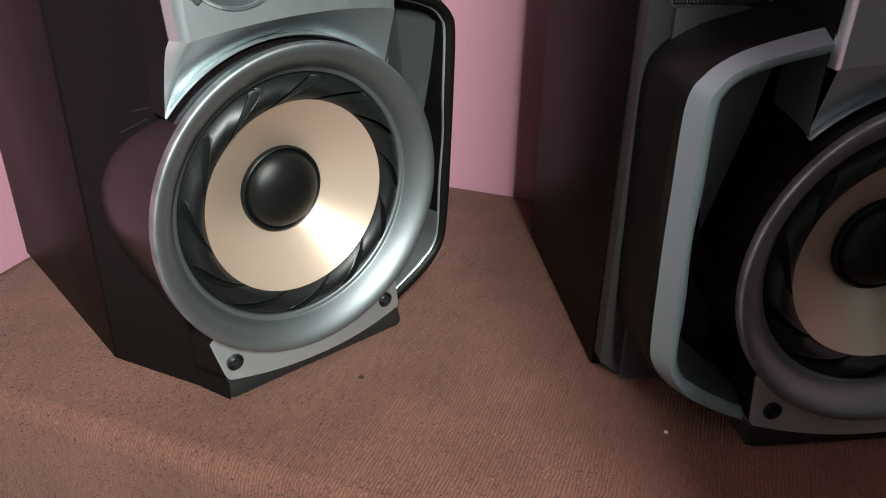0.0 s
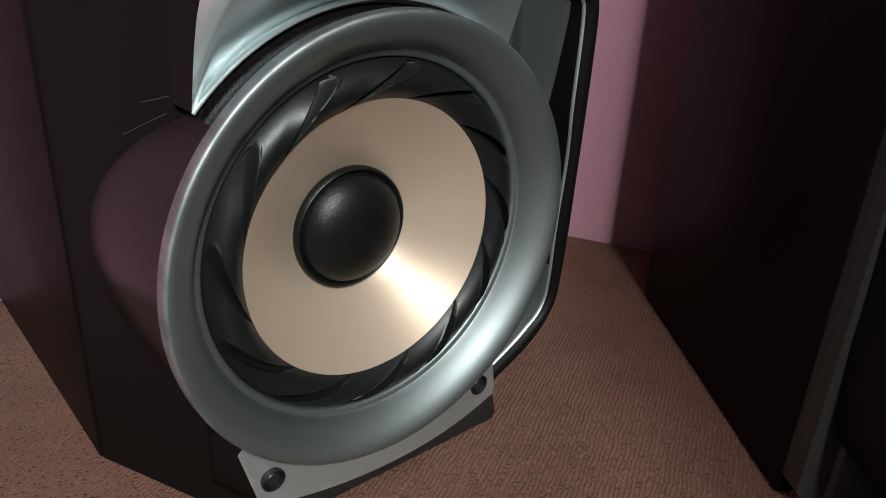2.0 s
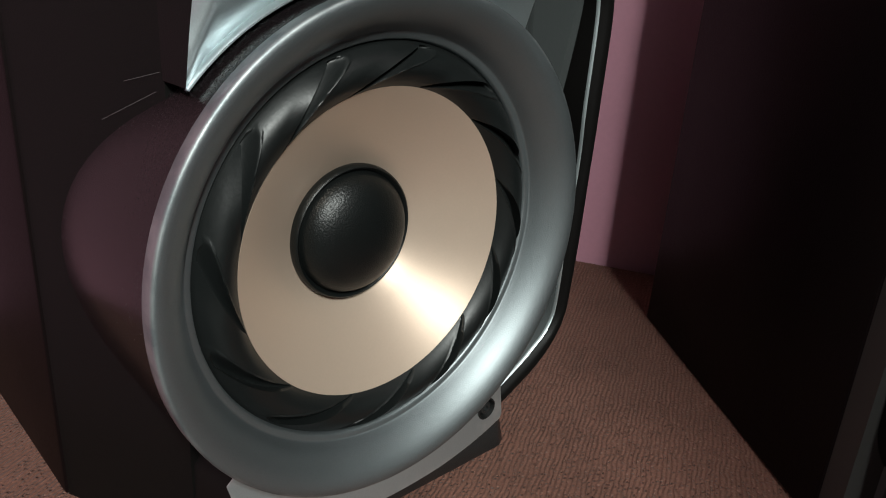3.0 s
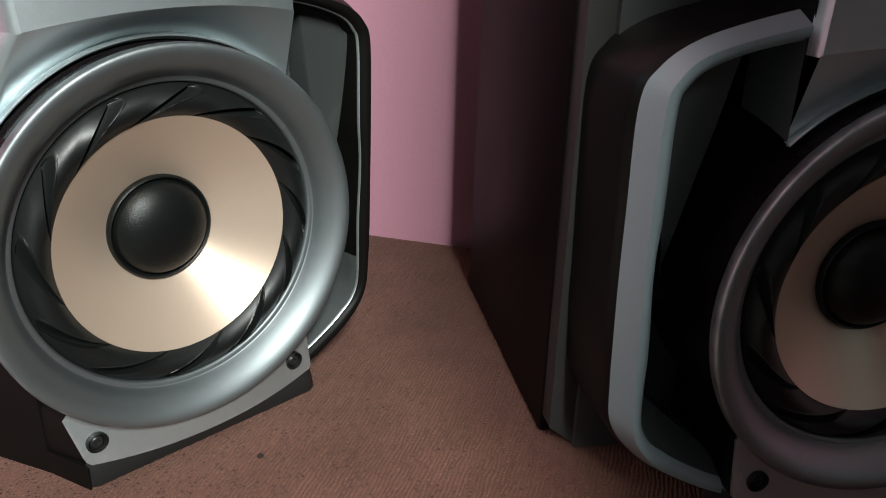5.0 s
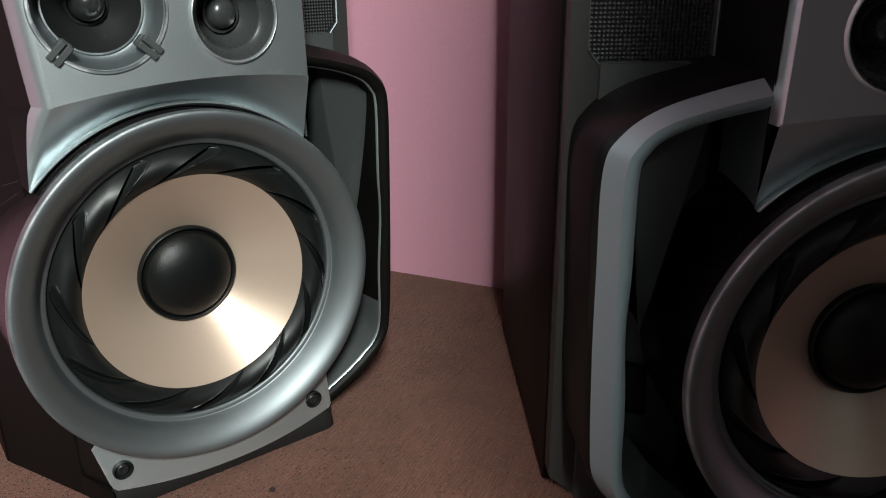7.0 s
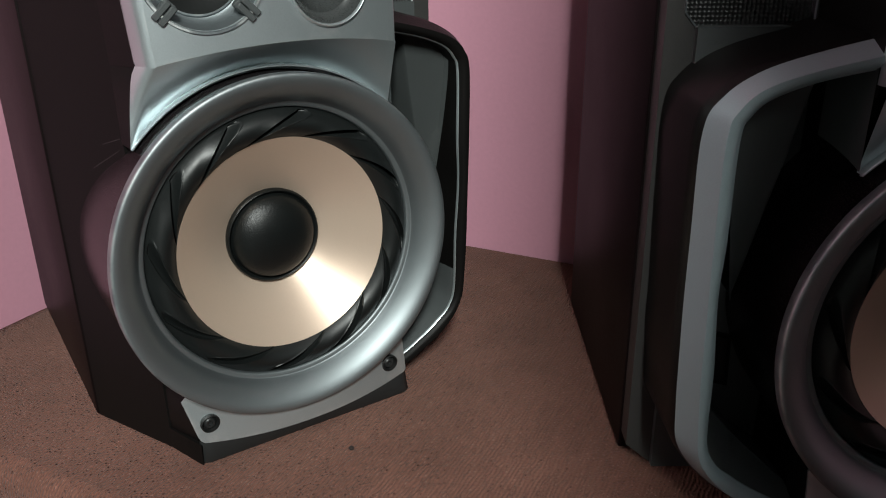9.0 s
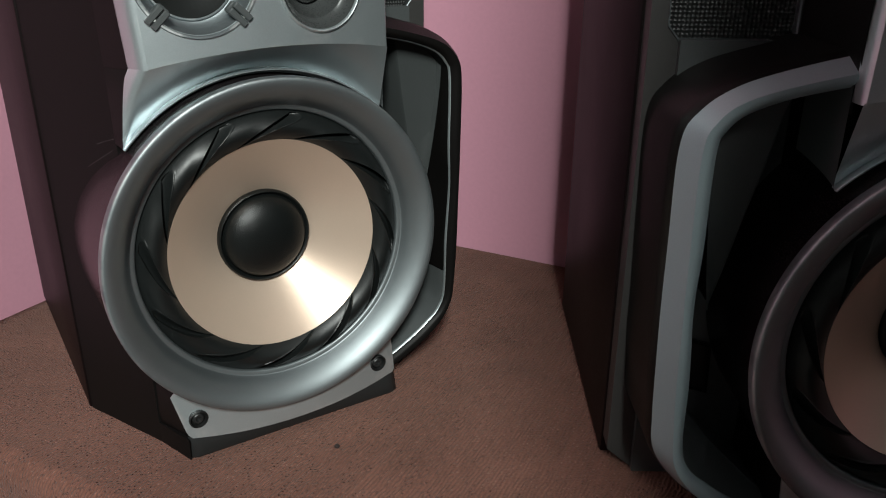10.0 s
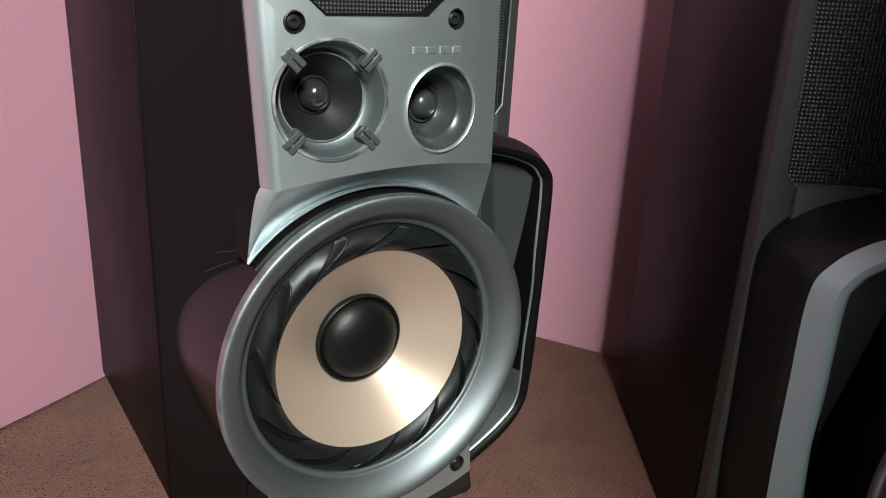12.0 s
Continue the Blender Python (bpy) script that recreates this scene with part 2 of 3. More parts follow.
def pierced(bm, outer, holes, y0, y1, sx=1, step=0.0):
    """A flat plate with holes: its face at y0, its edges running back to y1; outlines in x and z."""
    from mathutils.geometry import delaunay_2d_cdt
    pts, edges = [], []
    for loop in [outer] + holes:
        k = len(pts)
        pts += [Vector(p) for p in loop]
        edges += [(k + i, k + (i + 1) % len(loop)) for i in range(len(loop))]
    if step:
        xs, zs = [p[0] for p in outer], [p[1] for p in outer]
        for i in range(1, int((max(xs) - min(xs)) / step)):
            for j in range(1, int((max(zs) - min(zs)) / step)):
                p = Vector((min(xs) + i * step, min(zs) + j * step))
                near = min((Vector(q) - p).length for lp in [outer] + holes for q in lp)
                if near > step * 0.4 and inside(outer, p) and not any(inside(h, p) for h in holes):
                    pts.append(p)
    vv, _, ff, *_ = delaunay_2d_cdt(pts, edges, [], 1, 1e-6)
    vs = [bm.verts.new((sx * p.x, y0, p.y)) for p in vv]
    for f in ff:
        c = sum((vv[i] for i in f), Vector((0, 0))) / len(f)
        if inside(outer, c) and not any(inside(h, c) for h in holes):
            bm.faces.new([vs[i] for i in f])
    for loop in [outer] + holes:
        grid(bm, [[(sx * x, y, z) for x, z in loop] for y in (y0, y1)], True)
    return bm


def spline(points, n=6):
    """A smooth curve through the points."""
    out = []
    p = [points[0]] + list(points) + [points[-1]]
    for a, b, c, d in zip(p, p[1:], p[2:], p[3:]):
        for k in range(n):
            u = k / n
            out.append(tuple(0.5 * (2 * q + (r - o) * u + (2 * o - 5 * q + 4 * r - s) * u * u + (3 * q - o - 3 * r + s) * u ** 3) for o, q, r, s in zip(a, b, c, d)))
    return out + [tuple(points[-1])]


# ---------------------------------------------------------------- the room
def wall_box(name, lo, hi, mat, label, category="wall"):
    ob = finish(name, box(bmesh.new(), lo, hi), mat)
    ob.matrix_world = ROOM
    return tagged(ob, label, category, "", "structure")


FLOOR_Z = -0.42
# in room axes: x along the bench, y across (the wall behind the bench at y = 0)
wall_box("wall_east", (-0.1, 0.0, FLOOR_Z), (3.2, 0.1, 2.3), PINK, "plain pink painted wall behind the bench")
wall_box("wall_north", (-0.1, -0.95, FLOOR_Z), (0.0, -0.0, 2.3), PINK, "plain pink painted wall at the bench's end")
# Unseen stretch of the same wall, made grey to cut pink bounce light.
wall_box("wall_north_west", (-0.1, -2.2, FLOOR_Z), (0.0, -0.95, 2.3), GREYW, "unseen stretch of the end wall, made grey to cut pink bounce")
wall_box("wall_west", (-0.1, -2.3, FLOOR_Z), (1.20, -2.2, 2.3), GREYW, "plain grey painted wall")
wall_box("wall_west_end", (1.85, -2.3, FLOOR_Z), (3.3, -2.2, 2.3), GREYW, "plain grey painted wall")
wall_box("wall_west_sill", (1.20, -2.3, FLOOR_Z), (1.85, -2.2, 1.35), GREYW, "plain grey wall under the window")
wall_box("wall_west_head", (1.20, -2.3, 2.10), (1.85, -2.2, 2.3), GREYW, "plain grey wall over the window")
wall_box("wall_far", (3.2, -2.2, FLOOR_Z), (3.3, 0.1, 2.3), GREYW, "plain grey painted wall")
wall_box("floor", (-0.1, -2.2, FLOOR_Z - 0.1), (3.2, 0.1, FLOOR_Z), FLOORM, "plain grey cement floor", "floor")
wall_box("ceiling", (-0.1, -2.2, 2.3), (3.2, 0.1, 2.4), CEIL, "plain white ceiling", "ceiling")


# unseen panel added to keep the window's light off the second speaker
blocker = finish("light_blocker", box(bmesh.new(), (0.0, -0.05, FLOOR_Z), (0.5, 0.05, 2.3)), GREYW)
blocker.matrix_world = pose(-0.244, -0.773, 0.0, 0, 0, -26.7)
tagged(blocker, "unseen grey panel added to block window light from the second speaker", "wall", "", "structure")


def bench():
    """The covered bench: a long block with a softly rounded front edge."""
    bm = bmesh.new()
    depth = WALL_D - EDGE_D
    r = 0.020
    prof = [(-0.004, 0.0)]
    prof += [(-depth * k / 40 * 0.98 - 0.004, 0.0) for k in range(1, 40)]
    prof += [(-depth + 0.012 - r * math.sin(a) * 0.9, -r + r * math.cos(a)) for a in [radians(6 * k) for k in range(0, 15)]]
    prof += [(-depth + 0.012 - r * 0.9 - 0.003 * k / 20, -r - 0.02 * k) for k in range(1, 18)]
    steps = 160
    rows = []
    for i in range(steps + 1):
        x = 0.011 + 1.9 * i / steps
        row = []
        for y, z in prof:
            w = 0.0012 * noise.noise((x * 9, y * 9, z * 9)) if y < -0.2 else 0.0
            row.append((x, y + (w * 2 if z < -0.02 else 0), z + min(0.0, w) - (0.0 if z < 0 else 0.0004)))
        rows.append(row)
    # the cover turns down at its end, leaving a dark slot at the wall
    rows.insert(0, [(x - 0.002, y, z - 0.07) for x, y, z in rows[0]])
    vs = grid(bm, rows)
    uv = bm.loops.layers.uv.new("cover")
    run = [0.0]
    for a, b in zip(prof, prof[1:]):
        run.append(run[-1] + math.dist(a, b))
    where = {v: (1.9 * i / steps, run[j]) for i, row in enumerate(vs) for j, v in enumerate(row)}
    for f in bm.faces:
        for lp in f.loops:
            lp[uv].uv = where[lp.vert]
    me = bpy.data.meshes.new("bench")
    bmesh.ops.recalc_face_normals(bm, faces=bm.faces)
    bm.to_mesh(me)
    bm.free()
    me.materials.append(COVER)
    me.polygons.foreach_set("use_smooth", [True] * len(me.polygons))
    root = thing("bench", ROOM, "long bench under a ribbed reddish-brown woven cover", "bench")
    ob = new("cover", me)
    ob.parent = root
    tagged(ob, "ribbed reddish-brown woven cover")
    part("base", box(bmesh.new(), (0.03, -depth + 0.07, FLOOR_Z), (1.88, -0.02, -0.05), 0.004), FLOORM, root, "plain block under the cover")
    return root


bench()


# ---------------------------------------------------------------- the speakers
ARCH_R = 0.1205
HANDLE_OUT = [(0.0775, 0.288), (0.1065, 0.281), (0.1345, 0.272), (0.1525, 0.2595), (0.161, 0.2415), (0.161, 0.1885), (0.16, 0.1365), (0.1581, 0.087), (0.1535, 0.057), (0.1305, 0.03), (0.099, 0.0125), (0.073, 0.008)]
HANDLE_IN = [(0.081, 0.2790), (0.110, 0.2725), (0.134, 0.2645), (0.1460, 0.2545), (0.1508, 0.2400), (0.1505, 0.19), (0.1495, 0.145), (0.1465, 0.080), (0.1420, 0.0550), (0.1256, 0.0360), (0.098, 0.0200), (0.074, 0.0100)]


def screw(parent, x, z, y, sx):
    y -= bow(x, 0.006 if z > 0.1 else 0.0035)
    s = part("screw", lathe(bmesh.new(), [(0.0066, y + 0.006), (0.0066, y - 0.0005), (0.0058, y - 0.001), (0.005, y + 0.0025), (0.0042, y + 0.003), (0.0042, y + 0.0012), (0.0035, y + 0.0006), (0.0022, y + 0.0006), (0.002, y + 0.0022)], sx * x, z, 28, True), BLACK, parent, "black recessed socket screw")
    part("screw_head", lathe(bmesh.new(), [(0.0037, y + 0.0035), (0.0037, y + 0.0005), (0.0032, y), (0.0018, y), (0.0015, y + 0.0015)], sx * x, z, 20, True), CHARCOAL, s, "worn grey screw head")
    return s


def woofer(root):
    """Ring, fluted surround, brushed cone and dust cap, all turned about one axis."""
    part("trim_ring", lathe(bmesh.new(), [(0.1150, 0.004), (0.1174, 0.0016), (0.1174, -0.0040), (0.1171, -0.0050), (0.1164, -0.0055), (0.1150, -0.0056), (0.1130, -0.0053), (0.1108, -0.0044), (0.1084, -0.0030), (0.1060, -0.0010), (0.1037, 0.0015), (0.1015, 0.0044), (0.0995, 0.0076), (0.0980, 0.0104), (0.0976, 0.0110), (0.0970, 0.0111), (0.0950, 0.0114), (0.0944, 0.0118), (0.0938, 0.0135), (0.0934, 0.019)], 0, WC, 144), RINGM, root, "dark grey metallic ring round the woofer", 50)
    drv = part("surround", fluted(), RUBBER, root, "black rubber surround with twelve slanting flutes", 60)
    cone = part("cone", lathe(bmesh.new(), [(0.0748, 0.0135), (0.0742, 0.0122), (0.0730, 0.0130), (0.0640, 0.0195), (0.0540, 0.0262), (0.0440, 0.0325), (0.0340, 0.0385), (0.0320, 0.040)], 0, WC, 144), CONE, root, "brushed pale gold cone", 60)
    prof = [(0.0335, 0.0405), (0.0339, 0.0370), (0.0334, 0.0346), (0.0326, 0.0340), (0.0318, 0.0344), (0.0311, 0.0360), (0.0306, 0.0364)]
    prof += [(0.0302 * math.cos(a), 0.0364 - 0.0150 * math.sin(a)) for a in [radians(5 * k) for k in range(1, 18)]]
    part("dust_cap", lathe(bmesh.new(), prof, 0, WC, 96, True), CAP, root, "black domed dust cap", 60)
    return drv, cone


def fluted():
    """A half-roll with twelve leaf-shaped cuts that sweep inwards, blunt at the ring and pointed at the cone, each with one sharp side."""
    bm = bmesh.new()
    rows = []
    per, m = 50, 40
    for j in range(m + 1):
        u = j / m
        r = 0.0735 + (0.0940 - 0.0735) * u
        roll = 0.0165 - 0.0105 * math.sin(math.pi * min(1, 0.05 + 0.92 * u)) ** 0.7
        c = min(1.0, max(0.0, (0.0922 - r) / (0.0922 - 0.0748)))
        sweep = radians(27 * c)
        leaf = c ** 0.4 * (1 - c) ** 0.75 / 0.51 if 0 < c < 1 else 0.0
        row = []
        for k in range(12):
            for i in range(per):
                d = 0.12 + 29.76 * i / (per - 1)
                a = 1.93 + radians(30 * k) + sweep - radians(d)
                w = 1.0 + 8.5 * leaf
                depth = 0.0
                if d < w and leaf > 0:
                    e = d / w
                    depth = 0.0052 * leaf ** 0.7 * (1 - e ** 2.2)
                elif d > 22:
                    depth = -0.0010 * leaf * ((d - 22) / 8) ** 2
                elif d < w + 1.2 and leaf > 0:
                    depth = -0.0005 * leaf
                row.append((a, (r * math.cos(a), roll + depth, WC + r * math.sin(a))))
        row.sort(key=lambda p: (1.93 + sweep - p[0]) % (2 * math.pi))
        rows.append([p for _, p in row])
    grid(bm, rows, True)
    return bm


def knee(x):
    return 0.2735 - 0.0095 * ((x - 0.012) / 0.088) ** 2


def lip_edge(x):
    """Height of the lip's lower edge, which dips in the middle."""
    return 0.0078 + 0.0078 * (x / 0.08) ** 2


def speaker(name, m, sx, label, strip, strip_label):
    root = thing(name, m, label, "speaker", "pair of speakers")
    f = lambda pts: [(sx * x, y) for x, y in pts]
    # cabinet behind
    bm = box(bmesh.new(), (min(sx * -0.125, sx * 0.168), 0.104, 0.0), (max(sx * -0.125, sx * 0.168), 0.338, TOP), 0.0015)
    part("cabinet", bm, CABINET, root, "dark brown-black vinyl wrapped cabinet")
    # dark moulded body in front of it
    bm = prism(bmesh.new(), f([(-0.1235, 0.104), (-0.0905, 0.031), (-0.0865, 0.031), (-0.0865, 0.062), (0.0815, 0.062), (0.0815, 0.031), (0.085, 0.031), (0.085, 0.104)]), 0.0, TOP)
    foot = bmesh.new()
    rows = []
    for i in range(33):
        x = -0.0792 + 0.1640 * i / 32
        turn = max(0.0, abs(x - 0.0028) - 0.0770) * 0.55
        rows.append([(sx * x, 0.0006 - bow(x, 0.0035) + 0.17 * max(0.0, lip_edge(x) - 0.009) + turn, lip_edge(x) + 0.0004), (sx * x, -0.0022 + turn, 0.0016), (sx * x, -0.0012 + turn, 0.0)])
    rows.append([(sx * 0.0853, 0.031, 0.0165), (sx * 0.0853, 0.031, 0.0015), (sx * 0.0853, 0.031, 0.0)])
    grid(foot, rows)
    part("foot", foot, CHARCOAL, root, "charcoal foot under the lip", 60)
    prism(bm, f([(-0.0905, 0.031), (-0.0795, -0.0012), (-0.0790, -0.0018), (-0.0788, 0.031)]), 0.0, 0.0160)
    prism(bm, f([(0.080, 0.019), (0.0855, 0.019), (0.0855, 0.031), (0.080, 0.031)]), 0.2450, TOP)
    fl = 0.069 * (TOP - 0.267)
    grid(bm, [[(sx * x, y, z) for x, y in ((-0.0810 - e, 0.0125), (-0.0908 - e * 0.4, 0.0316))] for z, e in ((0.2640, 0.0), (TOP - 0.002, fl))])
    kx, kz, ax, az = -0.0812, knee(-0.0725), ARCH_R * math.cos(radians(138.5)), WC + ARCH_R * math.sin(radians(138.5))
    web = [(kx + (ax - kx) * (k / 10) ** 0.6, kz + (az - kz) * k / 10) for k in range(11)]
    grid(bm, [[(sx * x, 0.0142, z), (sx * -0.0909, 0.0318, z)] for x, z in web])
    part("moulded_body", bm, DARK, root, "dark slanting plastic front body")
    # housing tube behind the ring
    part("woofer_housing", lathe(bmesh.new(), [(0.1163, 0.002), (0.1163, 0.104)], 0, WC, 120), HOUSING, root, "dark glossy housing tube behind the ring")
    # lower lip of the front plate
    arc = [(0.1150 * math.cos(a), WC + 0.1150 * math.sin(a)) for a in [radians(d) for d in range(-45, -137, -4)]]
    lip = [(0.0845, 0.0185), (0.0845, 0.0530)] + arc + [(-0.0855, 0.0470), (-0.0793, 0.0205), (-0.0780, 0.0172)]
    lip += [(x, lip_edge(x)) for x in [-0.0755 + 0.158 * i / 24 for i in range(25)]]
    part("lip", leaned(bulged(pierced(bmesh.new(), lip, [circle(x, 0.0277, 0.0066, 28) for x in (-0.07, 0.07)], 0.0005, 0.0022, sx, 0.005), 0.0035)), SILVER, root, "silver-grey lower lip")
    back = [(-0.0903 if x < -0.07 else x, z) for x, z in lip]
    bm = bmesh.new()
    grid(bm, [[(sx * x, y, z) for x, z in lp] for lp, y in ((lip, 0.0008), (back, 0.031))], True)
    leaned(bulged(bm, 0.0033))
    part("lip_block", bm, DARK, root, "dark edge behind the lip")
    for x in (-0.07, 0.07):
        screw(root, x, 0.0277, 0.0030, sx)
    # upper front plate
    xs = [-0.0725 + (0.084 + 0.0725) * i / 24 for i in range(25)]
    outer = [(x, knee(x)) for x in xs] + [(0.080, TOP - 0.002), (0.05, TOP - 0.002)]
    gr = [(0.035, 0.405), (0.035, 0.3775), (0.0205, 0.3655), (-0.0460, 0.3645), (-0.0575, 0.3745), (-0.0575, 0.405)]
    flare = 0.069 * (TOP - 0.267)
    outer += [(-0.0725 - flare, TOP - 0.002)]
    holes = [gr, circle(-0.0412, 0.3165, 0.0338), circle(0.0353, 0.3085, 0.0272), circle(-0.0635, 0.3605, 0.0062, 28), circle(0.0430, 0.3640, 0.0062, 28)]
    bm = pierced(bmesh.new(), outer, holes, 0.0025, 0.012, sx, 0.006)
    wrap = [(-0.0725, 0.0025), (-0.0742, 0.0028), (-0.0760, 0.0037), (-0.0778, 0.0056), (-0.0795, 0.0088), (-0.0812, 0.0125)]
    grid(bm, [[(sx * (x - e), y, z) for x, y in wrap] for z, e in ((knee(-0.0725) - 0.0005, 0.0), (TOP - 0.002, flare))])
    grid(bm, [[(sx * (x - e), y, z) for x, y in [(0.084, 0.0025), (0.0852, 0.0036), (0.0858, 0.0060), (0.0860, 0.0120)]] for z, e in ((0.2660, 0.0), (TOP - 0.002, 0.004))])
    bm_side = bmesh.new()
    grid(bm_side, [[(sx * 0.0856, y, z) for y in (0.0120, 0.031)] for z in (0.2600, TOP - 0.002)])
    part("plate_side", bm_side, DARK, root)
    # flank behind the plate's edge, curving back into the recess
    flank = []
    for k in range(9):
        y = 0.0140 + 0.0045 * k
        flank.append([(sx * (0.0862 + 0.006 * (k / 8) ** 2), y, z) for z in [0.2240 + 0.010 * k / 8 + (0.0560 - 0.010 * k / 8) * j / 6 for j in range(7)]])
    part("plate_flank", grid_mesh(flank), INNER, root, "charcoal flank behind the front plate", 60)
    # the visor that sweeps from the plate down to the arch
    cols = []
    tops = [(x, y) for x, y in reversed(wrap)] + [(-0.0725 + (0.085 + 0.0725) * i / 44, 0.0025) for i in range(1, 45)]
    for kx, ky in tops:
        s = (kx + 0.0812) / (0.085 + 0.0812)
        ang = radians(138.5 + (45 - 138.5) * s)
        ax, az = ARCH_R * math.cos(ang), WC + ARCH_R * math.sin(ang)
        rim = 0.0135 + 0.0005 * (1 - s)
        deep = rim + 0.0045 * min(1.0, s / 0.07)
        kz = knee(max(kx, -0.0725))
        col = []
        for k in range(11):
            u = k / 10
            x = kx + (ax - kx) * u ** (1 - 0.4 * (1 - s) ** 5)
            col.append((sx * x, ky + (deep - ky) * u + bow(x) * u, kz + (az - kz) * u))
        # thin raised rim along the arch, then the gutter down to the ring
        for r3, y3 in ((ARCH_R - 0.0002, rim + 0.0005), (ARCH_R - 0.0007, rim - 0.0002), (ARCH_R - 0.0014, rim - 0.0002), (ARCH_R - 0.0019, rim + 0.0006), (ARCH_R - 0.0022, rim + 0.0050), (0.1168, rim + 0.0055)):
            x = r3 * math.cos(ang)
            col.append((sx * x, y3 + bow(x), WC + r3 * math.sin(ang)))
        cols.append(col)
    grid(bm, cols)
    bulged(bm)
    part("front_plate", bm, SILVER, root, "silver-grey front plate with rounded edge", 40)
    screw(root, -0.0635, 0.3605, 0.003, sx)
    screw(root, 0.0430, 0.3640, 0.003, sx)
    # grille at the top
    bm = bmesh.new()
    vs = [bm.verts.new((sx * x, 0.0085, z)) for x, z in gr]
    bm.faces.new(vs)
    bulged(bm)
    part("top_grille", bm, MESH, root, "black perforated steel grille")
    bm = bmesh.new()
    cxg = sum(x for x, _ in gr) / 6
    czg = sum(z for _, z in gr) / 6
    inner = [(cxg + (x - cxg) * 0.93, czg + (z - czg) * 0.93) for x, z in gr]
    grid(bm, [[(sx * x, 0.0015, z) for x, z in gr], [(sx * x, 0.0078, z) for x, z in inner]], True)
    bulged(bm)
    part("grille_frame", bm, DARK, root)
    woofer(root)
    # tweeter with four clips
    tx, tz = sx * -0.0412, 0.3165
    part("tweeter_dish", bulged(lathe(bmesh.new(), [(0.0362, 0.0024), (0.0358, 0.0012), (0.0346, 0.0012), (0.0338, 0.0030), (0.0318, 0.0100), (0.0295, 0.0168), (0.0275, 0.0180), (0.0268, 0.0165), (0.0258, 0.0165), (0.0250, 0.0180)], tx, tz, 72)), RINGM, root, "grey dished tweeter surround", 50)
    part("tweeter_cone", bulged(lathe(bmesh.new(), [(0.0262, 0.0168), (0.0256, 0.0164), (0.0245, 0.0180), (0.0180, 0.0250), (0.0120, 0.0305), (0.0118, 0.0295), (0.0105, 0.0292), (0.0098, 0.0310)], tx, tz, 72)), TWEET, root, "dark tweeter cone", 60)
    part("tweeter_dome", bulged(lathe(bmesh.new(), [(0.0100, 0.0308), (0.0096, 0.0280), (0.0085, 0.0245), (0.0060, 0.0215), (0.0030, 0.0202), (0.0006, 0.0199)], tx, tz, 48, True)), DOME, root, "glossy dark metal dome", 60)
    for q in range(4):
        ang = radians(45 + 90 * q)
        rot = Matrix.Translation((tx, 0, tz)) @ Matrix.Rotation(-ang, 4, "Y")
        bm = bmesh.new()
        for zz in (-0.0022, 0.0022):
            box(bm, (0.0265, 0.0005, zz - 0.0019), (0.0395, 0.0075, zz + 0.0019), 0.0007, 1)
        box(bm, (0.0255, 0.004, -0.0036), (0.039, 0.009, 0.0036), 0.0008, 1)
        bmesh.ops.transform(bm, matrix=rot, verts=bm.verts)
        bulged(bm)
        part("tweeter_clip", bm, INNER, root)
    # horn on the other side
    hx, hz = sx * 0.0353, 0.3085
    part("horn_rim", bulged(lathe(bmesh.new(), [(0.0290, 0.0027), (0.0284, 0.0012), (0.0276, 0.0008), (0.0268, 0.0016), (0.0264, 0.0040)], hx, hz, 72)), SILVER, root, "silver rim of the small horn", 60)
    part("horn", bulged(lathe(bmesh.new(), [(0.0266, 0.0030), (0.0250, 0.0070), (0.0215, 0.0125), (0.0208, 0.0128), (0.0205, 0.0140), (0.0185, 0.0190), (0.0150, 0.0250), (0.0125, 0.0270), (0.0122, 0.0245), (0.0110, 0.0240), (0.0102, 0.0262), (0.0096, 0.0245), (0.0085, 0.0215), (0.0060, 0.0190), (0.0030, 0.0178), (0.0005, 0.0176)], hx, hz, 72, True)), HORN, root, "dark glossy horn with small dome", 60)
    # plain raised badge bars
    for k in range(4):
        part("badge", bulged(box(bmesh.new(), (sx * (0.0105 + 0.0102 * k + 0.004) - 0.0036, 0.0019, 0.3432), (sx * (0.0105 + 0.0102 * k + 0.004) + 0.0036, 0.0035, 0.3474), 0.0004, 1)), SILVER, root)
    if sx > 0:
        for s0, z0, s1, z1 in ((0.02, 0.2205, 0.24, 0.2150), (0.05, 0.2130, 0.40, 0.1985)):
            ends = []
            for s, z in ((s0, z0), (s1, z1)):
                ends.append([(-0.0905 - 0.033 * s - 0.0003, 0.031 + 0.073 * s - 0.0002, z + h) for h in (0.00012, -0.00012)])
            part("scratch", grid_mesh(ends), SCRATCH, root, "fine pale scratch in the dark plastic")
    handle(root, sx, strip, strip_label)
    return root


